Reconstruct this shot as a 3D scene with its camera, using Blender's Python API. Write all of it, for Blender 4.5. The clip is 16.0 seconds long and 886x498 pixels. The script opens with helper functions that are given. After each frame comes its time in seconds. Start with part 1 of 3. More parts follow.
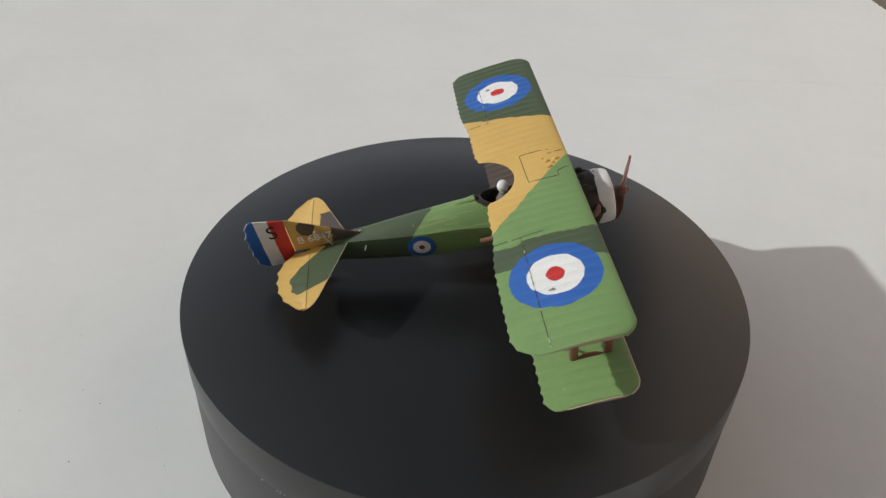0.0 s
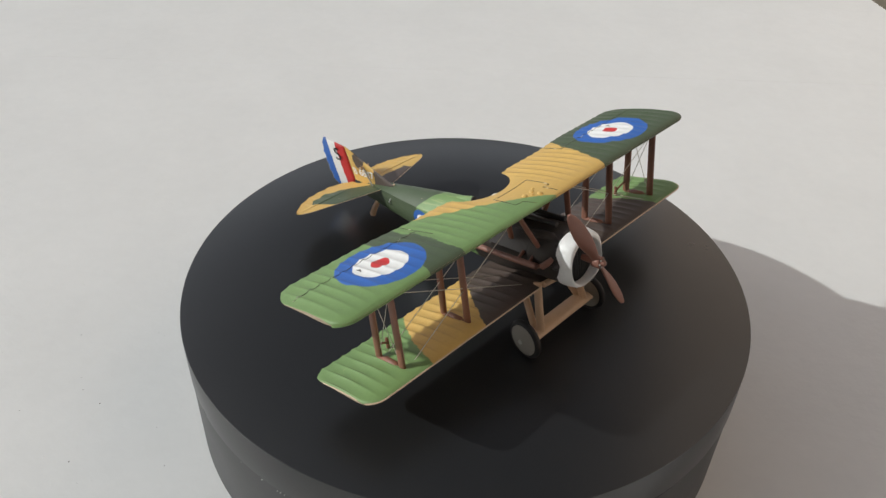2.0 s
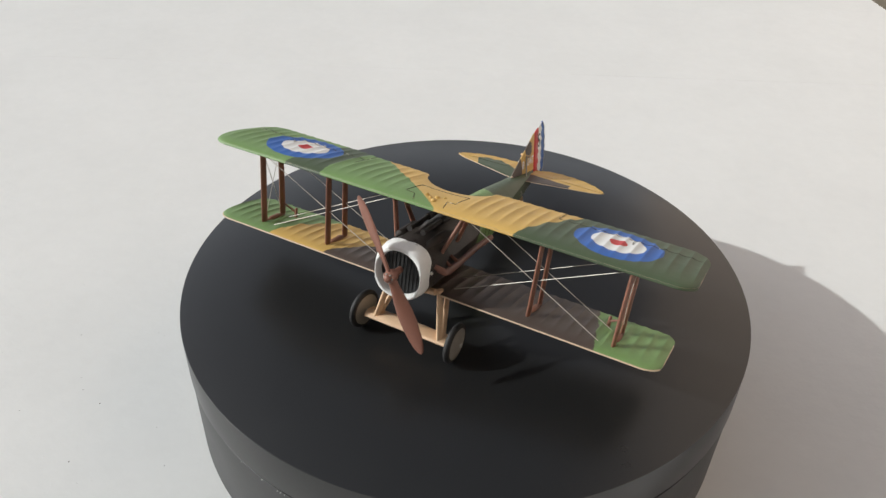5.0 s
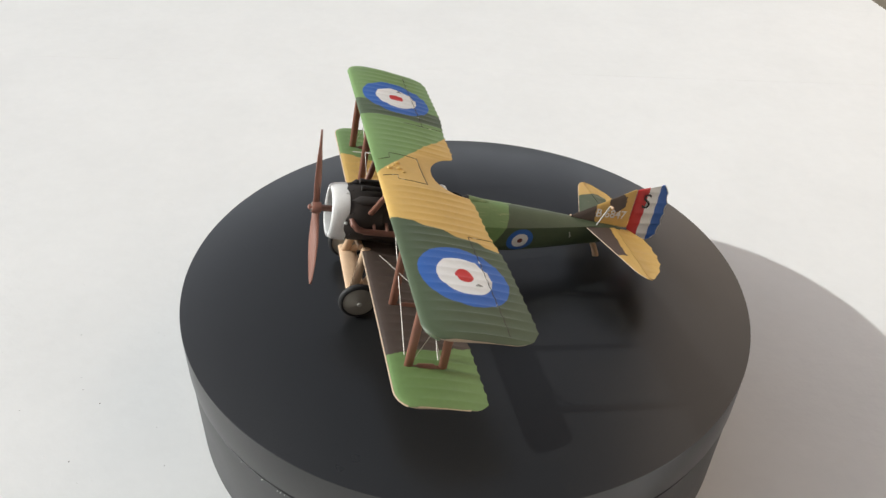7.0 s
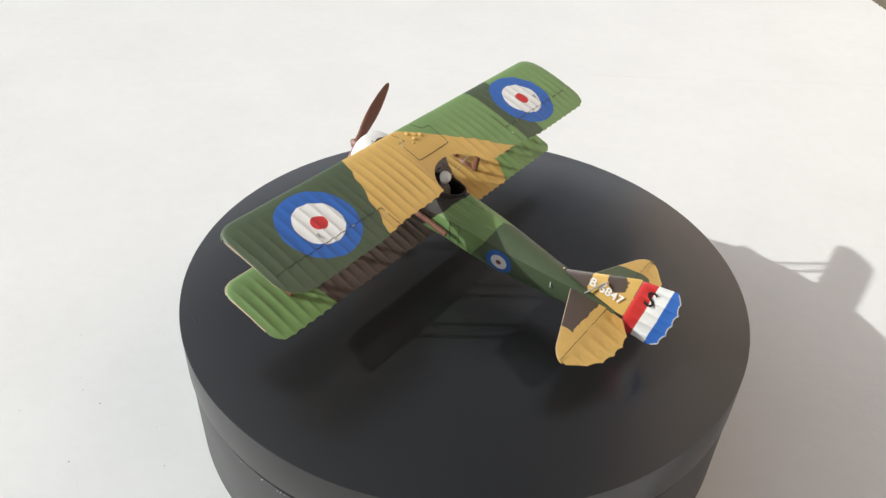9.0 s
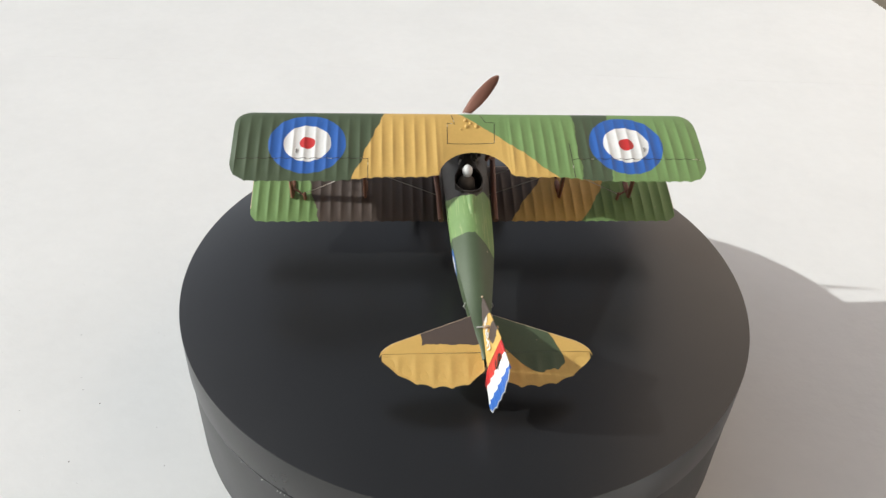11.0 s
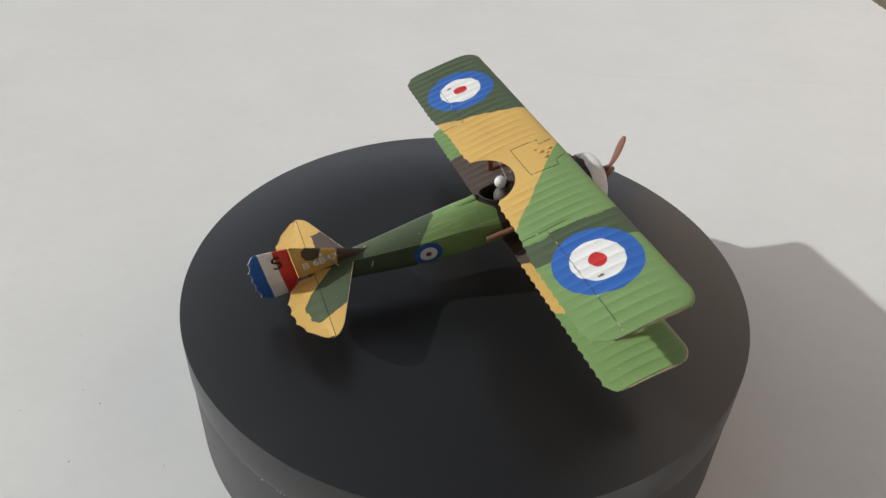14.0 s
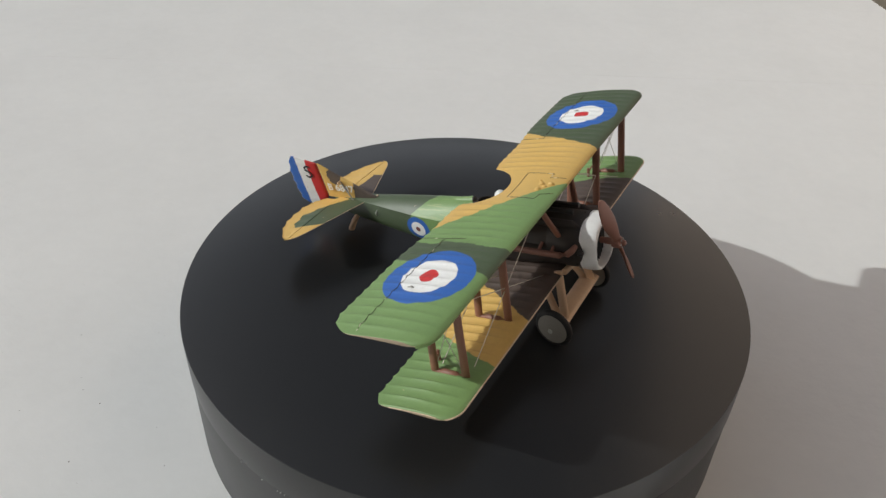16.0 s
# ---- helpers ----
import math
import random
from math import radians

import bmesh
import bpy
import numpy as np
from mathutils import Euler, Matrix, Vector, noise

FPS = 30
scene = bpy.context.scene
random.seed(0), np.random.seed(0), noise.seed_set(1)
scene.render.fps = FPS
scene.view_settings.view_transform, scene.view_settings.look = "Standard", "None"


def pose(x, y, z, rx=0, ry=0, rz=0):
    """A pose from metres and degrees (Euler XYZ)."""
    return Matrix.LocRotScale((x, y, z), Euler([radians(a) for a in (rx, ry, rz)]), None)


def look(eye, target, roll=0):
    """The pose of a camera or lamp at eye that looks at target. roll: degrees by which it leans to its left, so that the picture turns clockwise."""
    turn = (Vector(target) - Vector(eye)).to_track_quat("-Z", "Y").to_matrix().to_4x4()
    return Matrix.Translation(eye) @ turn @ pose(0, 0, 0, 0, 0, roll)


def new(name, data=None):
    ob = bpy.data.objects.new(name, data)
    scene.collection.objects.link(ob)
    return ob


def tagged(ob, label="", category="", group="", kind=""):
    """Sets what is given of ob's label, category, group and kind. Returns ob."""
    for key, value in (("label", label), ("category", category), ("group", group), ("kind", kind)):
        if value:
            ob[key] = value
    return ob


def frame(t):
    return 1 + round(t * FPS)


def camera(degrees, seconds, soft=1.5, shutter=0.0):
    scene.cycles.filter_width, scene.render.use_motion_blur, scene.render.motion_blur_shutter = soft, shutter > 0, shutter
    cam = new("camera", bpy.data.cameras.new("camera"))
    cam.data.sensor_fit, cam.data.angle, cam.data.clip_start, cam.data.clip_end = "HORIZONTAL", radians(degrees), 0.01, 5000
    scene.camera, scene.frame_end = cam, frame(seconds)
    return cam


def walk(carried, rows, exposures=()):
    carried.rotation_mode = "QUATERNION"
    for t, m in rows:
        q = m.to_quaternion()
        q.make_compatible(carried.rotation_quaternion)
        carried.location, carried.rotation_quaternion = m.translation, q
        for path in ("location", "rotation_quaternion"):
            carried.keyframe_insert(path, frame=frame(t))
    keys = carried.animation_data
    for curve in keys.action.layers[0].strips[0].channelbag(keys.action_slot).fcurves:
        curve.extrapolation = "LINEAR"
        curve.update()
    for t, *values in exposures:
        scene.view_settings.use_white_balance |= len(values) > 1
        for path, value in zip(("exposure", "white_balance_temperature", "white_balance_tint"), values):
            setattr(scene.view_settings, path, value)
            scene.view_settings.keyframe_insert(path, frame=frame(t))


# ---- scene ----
# ---- camera ----
cam = camera(59.39, 16.0, soft=1.45)
EYE = look((0, -0.15557, 0.12431), (-0.00657, 0.00974, 0), 2.222)
walk(cam, [(0.0, EYE), (16.0, EYE)],
     exposures=[(0.0, -0.22), (1.5, -0.14), (2.5, -0.02), (4.0, 0.06), (6.3, 0.27), (7.0, 0.34), (9.0, 0.45), (11.3, 0.34), (12.5, 0.17), (14.0, -0.1), (16.0, -0.19)])

# ---- light ----
SUN_ELEVATION, SUN_HEADING = 30.0, 7.7   # degrees; the light travels towards +x, a little towards +y
world = bpy.data.worlds.new("sky")
scene.world = world
world.use_nodes = True
wn = world.node_tree.nodes
sky = wn.new("ShaderNodeTexSky")
sky.sky_type = "NISHITA"
sky.sun_disc = False
sky.sun_elevation = radians(SUN_ELEVATION)
sky.sun_rotation = radians(270 - SUN_HEADING)
sky.air_density, sky.dust_density, sky.ozone_density = 0.55, 1.0, 0.4   # a hazy, pale sky
pale = wn.new("ShaderNodeHueSaturation")   # thin haze takes most of the blue out of the sky
pale.inputs["Saturation"].default_value = 0.27
world.node_tree.links.new(sky.outputs[0], pale.inputs["Color"])
world.node_tree.links.new(pale.outputs[0], wn["Background"].inputs[0])
wn["Background"].inputs[1].default_value = 0.149
sun = new("sun", bpy.data.lights.new("sun", "SUN"))
sun.data.energy = 2.65
sun.data.angle = radians(0.8)
sun.data.color = (0.965, 0.995, 0.97)
SUN_WAY = Vector((math.cos(radians(SUN_HEADING)) * math.cos(radians(SUN_ELEVATION)), math.sin(radians(SUN_HEADING)) * math.cos(radians(SUN_ELEVATION)), -math.sin(radians(SUN_ELEVATION))))
sun.matrix_world = look(-SUN_WAY * 2, (0, 0, 0))

# ---- materials ----
MM = 0.001


class Nodes:
    """A material's node tree with short ways to add arithmetic."""

    def __init__(self, name, rough=0.5, metal=0.0, spec=0.5):
        self.mat = bpy.data.materials.new(name)
        self.mat.use_nodes = True
        self.tree = self.mat.node_tree
        self.bsdf = self.tree.nodes["Principled BSDF"]
        self.bsdf.inputs["Roughness"].default_value = rough
        self.bsdf.inputs["Metallic"].default_value = metal
        self.bsdf.inputs["Specular IOR Level"].default_value = spec
        coord = self.tree.nodes.new("ShaderNodeTexCoord")
        self.place = coord.outputs["Object"]
        split = self.tree.nodes.new("ShaderNodeSeparateXYZ")
        self.tree.links.new(self.place, split.inputs[0])
        # the thing's own coordinates in millimetres
        self.x, self.y, self.z = [self.op("MULTIPLY", o, 1000.0) for o in split.outputs]

    def put(self, socket, value):
        if isinstance(value, (int, float, tuple)):
            socket.default_value = (*value, 1) if isinstance(value, tuple) and len(value) == 3 else value
        else:
            self.tree.links.new(value, socket)

    def op(self, kind, a, b=0.0, c=0.0):
        n = self.tree.nodes.new("ShaderNodeMath")
        n.operation = kind
        for s, v in zip(n.inputs, (a, b, c)):
            self.put(s, v)
        return n.outputs[0]

    def above(self, a, b, soft=0.0):
        """1 where a > b, with an edge soft millimetres wide."""
        if not soft:
            return self.op("GREATER_THAN", a, b)
        n = self.tree.nodes.new("ShaderNodeMapRange")
        n.interpolation_type = "SMOOTHSTEP"
        for i, v in enumerate((self.op("SUBTRACT", a, b), -soft / 2, soft / 2, 0.0, 1.0)):
            self.put(n.inputs[i], v)
        return n.outputs[0]

    def noise(self, size, detail=3.0, rough=0.55):
        """Noise round 0, from about -0.5 to 0.5, with lumps of that many millimetres."""
        n = self.tree.nodes.new("ShaderNodeTexNoise")
        self.tree.links.new(self.place, n.inputs["Vector"])
        n.inputs["Scale"].default_value = 1000.0 / size
        n.inputs["Detail"].default_value = detail
        n.inputs["Roughness"].default_value = rough
        return self.op("SUBTRACT", n.outputs[0], 0.5)

    def streaks(self):
        """Noise drawn out along x, a few tenths of a millimetre wide."""
        m = self.tree.nodes.new("ShaderNodeMapping")
        m.inputs["Scale"].default_value = (90, 1900, 1900)
        self.tree.links.new(self.place, m.inputs["Vector"])
        n = self.tree.nodes.new("ShaderNodeTexNoise")
        self.tree.links.new(m.outputs[0], n.inputs["Vector"])
        n.inputs["Scale"].default_value = 1.0
        return self.op("SUBTRACT", n.outputs[0], 0.5)

    def mix(self, f, a, b):
        n = self.tree.nodes.new("ShaderNodeMix")
        n.data_type = "RGBA"
        for i, v in ((0, f), (6, a), (7, b)):
            self.put(n.inputs[i], v)
        return n.outputs[2]

    def tone(self, colour, amount, size):
        """The colour, lighter and darker by that share in lumps of that size."""
        n = self.tree.nodes.new("ShaderNodeHueSaturation")
        n.inputs["Value"].default_value = 1.0
        self.put(n.inputs["Value"], self.op("MULTIPLY_ADD", self.noise(size), amount * 2, 1.0))
        self.put(n.inputs["Color"], colour)
        return n.outputs[0]

    def done(self, colour, bump=0.0, size=0.6, rough_vary=0.0, rough_size=8.0):
        self.put(self.bsdf.inputs["Base Color"], colour)
        if bump:
            b = self.tree.nodes.new("ShaderNodeBump")
            b.inputs["Strength"].default_value = 1.0
            b.inputs["Distance"].default_value = bump * MM
            self.put(b.inputs["Height"], self.noise(size))
            self.tree.links.new(b.outputs[0], self.bsdf.inputs["Normal"])
        if rough_vary:
            r0 = self.bsdf.inputs["Roughness"].default_value
            self.put(self.bsdf.inputs["Roughness"], self.op("MULTIPLY_ADD", self.noise(rough_size), rough_vary * 2, r0))
        return self.mat


LIGHT_GREEN, DARK_GREEN, YELLOW = (0.18, 0.295, 0.105), (0.071, 0.099, 0.052), (0.64, 0.41, 0.118)
EARTH, BLUE, WHITE, RED, BLACK = (0.087, 0.064, 0.053), (0.03, 0.125, 0.44), (0.8, 0.8, 0.78), (0.55, 0.03, 0.03), (0.012, 0.012, 0.012)
NOSE = (0.03, 0.023, 0.019)
CREAM, BROWN, WOOD = (0.62, 0.47, 0.33), (0.245, 0.108, 0.07), (0.68, 0.47, 0.3)


def plain(name, colour, rough=0.5, metal=0.0, vary=0.12, size=3.0, bump=0.02, spec=0.5):
    n = Nodes(name, rough, metal, spec)
    return n.done(n.tone(n.tone(colour, vary, size), vary * 0.6, size / 6), bump, size / 5, 0.08, size)


def roundel(n, colour, a, b, radius, heart=RED):
    """Blue, white and red rings of hand-brushed paint round the place where a and b are 0."""
    r = n.op("SQRT", n.op("ADD", n.op("MULTIPLY", a, a), n.op("MULTIPLY", b, b)))
    r = n.op("MULTIPLY_ADD", n.noise(radius * 0.3, 2.0), radius * 0.05, r)
    colour = n.mix(n.above(radius, r, 0.15), colour, BLUE)
    colour = n.mix(n.above(radius * 0.615, r, 0.15), colour, WHITE)
    return n.mix(n.above(radius * 0.205, r, 0.15), colour, heart)


def finish_paint(n, colour):
    colour = n.mix(n.above(n.noise(1.1, 1.0), 0.33, 0.02), colour, CREAM)   # tiny paint chips
    return n.done(n.tone(n.tone(colour, 0.10, 9.0), 0.07, 0.9), 0.035, 0.45, 0.1, 4.0)


def upper_wing_paint():
    n = Nodes("painted upper wing", 0.5)
    wave = n.op("MULTIPLY", n.noise(5.0, 3.0), 2.4)
    back = n.op("SUBTRACT", 25.4, n.x)
    y = n.op("ADD", n.y, wave)
    port = n.op("MULTIPLY_ADD", back, 0.36, 20.3)
    star = n.op("MULTIPLY_ADD", back, -1.1, 2.2)
    c = n.mix(n.above(y, n.op("MULTIPLY_ADD", back, 0.1, -36.3), 0.3), LIGHT_GREEN, DARK_GREEN)
    c = n.mix(n.above(y, -26.8, 0.3), c, LIGHT_GREEN)
    c = n.mix(n.above(y, star, 0.25), c, YELLOW)
    c = n.mix(n.above(y, port, 0.25), c, DARK_GREEN)
    a = n.op("SUBTRACT", n.x, 14.2)
    b = n.op("SUBTRACT", n.op("ABSOLUTE", n.y), 39.0)
    return finish_paint(n, roundel(n, c, a, b, 9.2))


def lower_wing_paint():
    n = Nodes("painted lower wing", 0.5)
    y = n.op("ADD", n.y, n.op("MULTIPLY", n.noise(5.0, 3.0), 3.0))
    back = n.op("SUBTRACT", 25.4, n.x)
    c = n.mix(n.above(y, n.op("MULTIPLY_ADD", back, n.op("MULTIPLY_ADD", back, 0.018, 0.2), -39.8), 0.3), LIGHT_GREEN, YELLOW)
    c = n.mix(n.above(y, n.op("MULTIPLY_ADD", back, 0.66, -24.0), 0.3), c, EARTH)
    c = n.mix(n.above(y, n.op("MULTIPLY_ADD", back, -0.2, 41.0), 0.3), c, LIGHT_GREEN)
    return finish_paint(n, c)


def tailplane_paint():
    n = Nodes("painted tailplane", 0.5)
    wave = n.op("MULTIPLY", n.noise(3.5, 3.0), 2.2)
    x, y = n.op("ADD", n.x, wave), n.op("ADD", n.y, wave)
    brown = n.op("MULTIPLY", n.op("MULTIPLY", n.above(x, -37.2), n.above(y, 0.0)), n.above(13.3, y))
    # a green lobe with rounded corners on the starboard half
    ripple = n.op("MULTIPLY", n.noise(4.0, 2.5), 1.8)
    gx, gy = n.op("ADD", n.x, ripple), n.op("ADD", n.y, ripple)
    green = n.above(0.0, n.y)
    for fx, fy, least in ((1.0, -1.083, -32.6), (1.0, 0.0, -43.3), (0.0, 1.0, -16.5), (-0.52, 1.0, 4.7), (1.87, 1.0, -94.9), (1.0, -0.3, -40.8)):
        green = n.op("MULTIPLY", green, n.above(n.op("MULTIPLY_ADD", gx, fx, n.op("MULTIPLY", gy, fy)), least - 0.6, 4.5))
    green = n.above(green, 0.36, 0.06)
    c = n.mix(brown, YELLOW, EARTH)
    return finish_paint(n, n.mix(green, c, DARK_GREEN))


def fin_paint():
    n = Nodes("painted fin", 0.5)
    wave = n.op("MULTIPLY", n.noise(3.5, 3.0), 3.5)
    c = n.mix(n.above(n.op("ADD", n.x, wave), -33.2, 0.2), YELLOW, EARTH)
    a, b = n.op("ADD", n.x, 38.3), n.op("SUBTRACT", n.z, 8.6)
    r = n.op("ADD", n.op("SQRT", n.op("ADD", n.op("MULTIPLY", a, a), n.op("MULTIPLY", b, b))), wave)
    return finish_paint(n, n.mix(n.above(2.6, r, 0.2), c, EARTH))


def rudder_paint():
    n = Nodes("striped rudder", 0.45)
    x = n.op("MULTIPLY_ADD", n.noise(3.0, 2.0), 0.5, n.x)
    c = n.mix(n.above(x, -49.8, 0.15), BLUE, WHITE)
    return finish_paint(n, n.mix(n.above(x, -46.5, 0.15), c, RED))


def fuselage_paint():
    n = Nodes("painted fuselage", 0.45)
    # dark green tail and lower sides, light green upper decking, dark earth nose
    # the border slants forward down the port side and aft down the starboard side
    slant = n.op("MULTIPLY_ADD", n.above(0.0, n.y, 0.4), 0.77, -0.35)
    border = n.op("MULTIPLY_ADD", n.op("MINIMUM", n.y, 0.0), 0.85, n.op("MULTIPLY_ADD", n.op("SUBTRACT", n.z, 4.8), slant, -8.7))
    c = n.mix(n.above(n.op("MULTIPLY_ADD", n.noise(6.0, 3.0), 2.2, n.x), border, 0.3), DARK_GREEN, LIGHT_GREEN)
    # pale brush streaks along the upper decking
    streak = n.op("MULTIPLY", n.op("MULTIPLY", n.above(n.streaks(), 0.1, 0.08), n.above(n.z, 0.5, 2.0)), n.above(n.x, border, 1.0))
    c = n.mix(n.op("MULTIPLY", streak, 0.36), c, (0.4, 0.44, 0.2))
    nose_slant = n.op("MULTIPLY", n.above(n.y, -2.8, 3.0), 0.62)
    c = n.mix(n.above(n.op("MULTIPLY_ADD", n.z, nose_slant, n.op("MULTIPLY_ADD", n.noise(5.0), 2.0, n.x)), 6.2, 0.3), c, NOSE)
    a, b = n.op("ADD", n.x, 12.5), n.op("ADD", n.z, 2.0)
    c2 = roundel(n, c, a, b, 3.45, (0.16, 0.04, 0.035))   # a dull, dark red centre
    return finish_paint(n, n.mix(n.above(n.op("ABSOLUTE", n.y), 3.2), c, c2))


def panel_groove():
    n = Nodes("panel groove", 0.7)
    # dark along the groove, worn to bare plastic here and there
    c = n.mix(n.above(n.noise(2.4, 2.0), 0.11, 0.03), (0.05, 0.045, 0.03), (0.6, 0.56, 0.46))
    return n.done(n.mix(n.above(-0.12, n.noise(3.1, 2.0), 0.03), c, (0.2, 0.16, 0.07)), 0.02, 0.5)


def table_white():
    n = Nodes("white board", 0.55, 0.0, 0.3)
    c = n.tone(n.tone((0.76, 0.76, 0.745), 0.06, 60.0), 0.03, 5.0)
    return n.done(c, 0.11, 3.5, 0.05, 12.0)


def turntable_black(name, colour, rough, spec):
    n = Nodes(name, rough, 0.0, spec)
    c = n.tone(n.tone(colour, 0.15, 25.0), 0.2, 0.5)
    return n.done(c, 0.006, 0.35, 0.06, 15.0)


def floor_olive():
    n = Nodes("olive grey floor", 0.7)
    return n.done(n.tone(n.tone((0.16, 0.14, 0.10), 0.2, 120.0), 0.15, 6.0), 0.3, 4.0)


UPPER, LOWER, TAIL, FIN, RUDDER, FUSE = upper_wing_paint(), lower_wing_paint(), tailplane_paint(), fin_paint(), rudder_paint(), fuselage_paint()
M_WHITE, M_EARTH, M_CREAM = plain("white enamel", WHITE, 0.4), plain("dark earth enamel", NOSE, 0.62), plain("cream plastic", CREAM, 0.5)
M_BROWN, M_WOOD, M_BLACK = plain("red-brown strut paint", BROWN, 0.45), plain("tan strut paint", WOOD, 0.5), plain("black paint", BLACK, 0.5)
M_PROP = plain("brown propeller paint", (0.245, 0.11, 0.078), 0.4)
M_WIRE, M_METAL = plain("pale wire", (0.55, 0.52, 0.46), 0.5, 0.25), plain("dull grey metal", (0.36, 0.35, 0.33), 0.45, 0.3)
M_TYRE, M_HUB = plain("dark rubber", (0.02, 0.019, 0.019), 0.6), plain("grey wheel cover", (0.3, 0.28, 0.24), 0.5)
M_LINE = panel_groove()
M_GUN, M_GREY = plain("gun metal", (0.035, 0.031, 0.029), 0.55, 0.3), plain("pale grey paint", (0.5, 0.5, 0.47), 0.5)
M_PILOT = plain("white figure paint", (0.72, 0.72, 0.7), 0.45)
M_COAT = plain("grey-brown figure paint", (0.16, 0.14, 0.12), 0.55)
M_EXHAUST = plain("rust brown exhaust", (0.22, 0.1, 0.07), 0.5)
M_TABLE, M_DISC, M_FLOOR = table_white(), turntable_black("satin black plate", (0.0125, 0.0129, 0.0136), 0.3, 0.64), floor_olive()
M_DRUM = turntable_black("black drum plastic", (0.026, 0.026, 0.027), 0.45, 0.6)
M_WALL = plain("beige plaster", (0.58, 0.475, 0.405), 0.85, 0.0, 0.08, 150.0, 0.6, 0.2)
# the wall plaster darkened in its colour, so the south wall returns little light
M_DARKENED_WALL = plain("darkened brown-grey plaster", (0.2, 0.175, 0.155), 0.85, 0.0, 0.08, 150.0, 0.6, 0.2)
# unseen undersides, coloured darker than the cream to deepen shade between the wings
M_UNDER = plain("darkened tan underside", (0.36, 0.28, 0.19), 0.55)
M_CRUMB = plain("grey crumb", (0.28, 0.27, 0.25), 0.8)


# ---- mesh helpers ----
def part(name, bm, material, parent=None, label="", smooth=True, sharp=40):
    """Links a bmesh, in millimetres, as one mesh object under a thing or a part."""
    bmesh.ops.recalc_face_normals(bm, faces=bm.faces[:])
    bmesh.ops.scale(bm, vec=(MM, MM, MM), verts=bm.verts[:])
    for e in bm.edges:
        if len(e.link_faces) == 2 and e.calc_face_angle(0) > radians(sharp):
            e.smooth = False
    for f in bm.faces:
        f.smooth = smooth
    me = bpy.data.meshes.new(name)
    bm.to_mesh(me)
    bm.free()
    for m in material if isinstance(material, list) else [material]:
        me.materials.append(m)
    ob = new(name, me)
    ob.parent = parent
    return tagged(ob, label)


def rings(bm, loops, closed=True, cap=True):
    """Skins a row of loops of points; returns the rows of vertices."""
    rows = [[bm.verts.new(p) for p in loop] for loop in loops]
    for a, b in zip(rows, rows[1:]):
        n = len(a)
        for i in range(n if closed else n - 1):
            bm.faces.new((a[i], a[(i + 1) % n], b[(i + 1) % n], b[i]))
    if cap:
        bm.faces.new(rows[0][::-1])
        bm.faces.new(rows[-1])
    return rows


def lathe(bm, profile, axis, centre, n=32, cap=True):
    """Turns (along, radius) pairs about an axis through centre."""
    u, v = {"x": ((0, 1, 0), (0, 0, 1)), "y": ((0, 0, 1), (1, 0, 0)), "z": ((1, 0, 0), (0, 1, 0))}[axis]
    w = {"x": (1, 0, 0), "y": (0, 1, 0), "z": (0, 0, 1)}[axis]
    c, u, v, w = Vector(centre), Vector(u), Vector(v), Vector(w)
    loops = [[c + w * a + (u * math.cos(k * math.tau / n) + v * math.sin(k * math.tau / n)) * r for k in range(n)] for a, r in profile]
    return rings(bm, loops, True, cap)


def tube(bm, points, radius, n=8, flat=None):
    """A round rod along points; flat=(along x, across) makes its section an ellipse."""
    points = [Vector(p) for p in points]
    loops = []
    for i, p in enumerate(points):
        way = (points[min(i + 1, len(points) - 1)] - points[max(i - 1, 0)]).normalized()
        side = Vector((1, 0, 0)) - way * way.x
        side = side.normalized() if side.length > 0.2 else way.cross(Vector((0, 0, 1))).normalized()
        other = way.cross(side)
        r = radius[i] if isinstance(radius, (list, tuple)) else radius
        a, b = (flat[0] / 2, flat[1] / 2) if flat else (r, r)
        loops.append([p + side * a * math.cos(k * math.tau / n) + other * b * math.sin(k * math.tau / n) for k in range(n)])
    rings(bm, loops)


def wing_section(u, chord, thick, camber):
    t = 5 * thick * (0.2969 * math.sqrt(u) - 0.126 * u - 0.3516 * u * u + 0.2843 * u ** 3 - 0.1015 * u ** 4)
    c = camber * 4 * u * (1 - u)
    return (c + t) * chord + 0.1, (c - 0.78 * t) * chord - 0.04


def rib_dip(y, pitch):
    """0 on a rib, 1 midway between two."""
    return abs(math.sin(math.pi * y / pitch)) ** 0.55


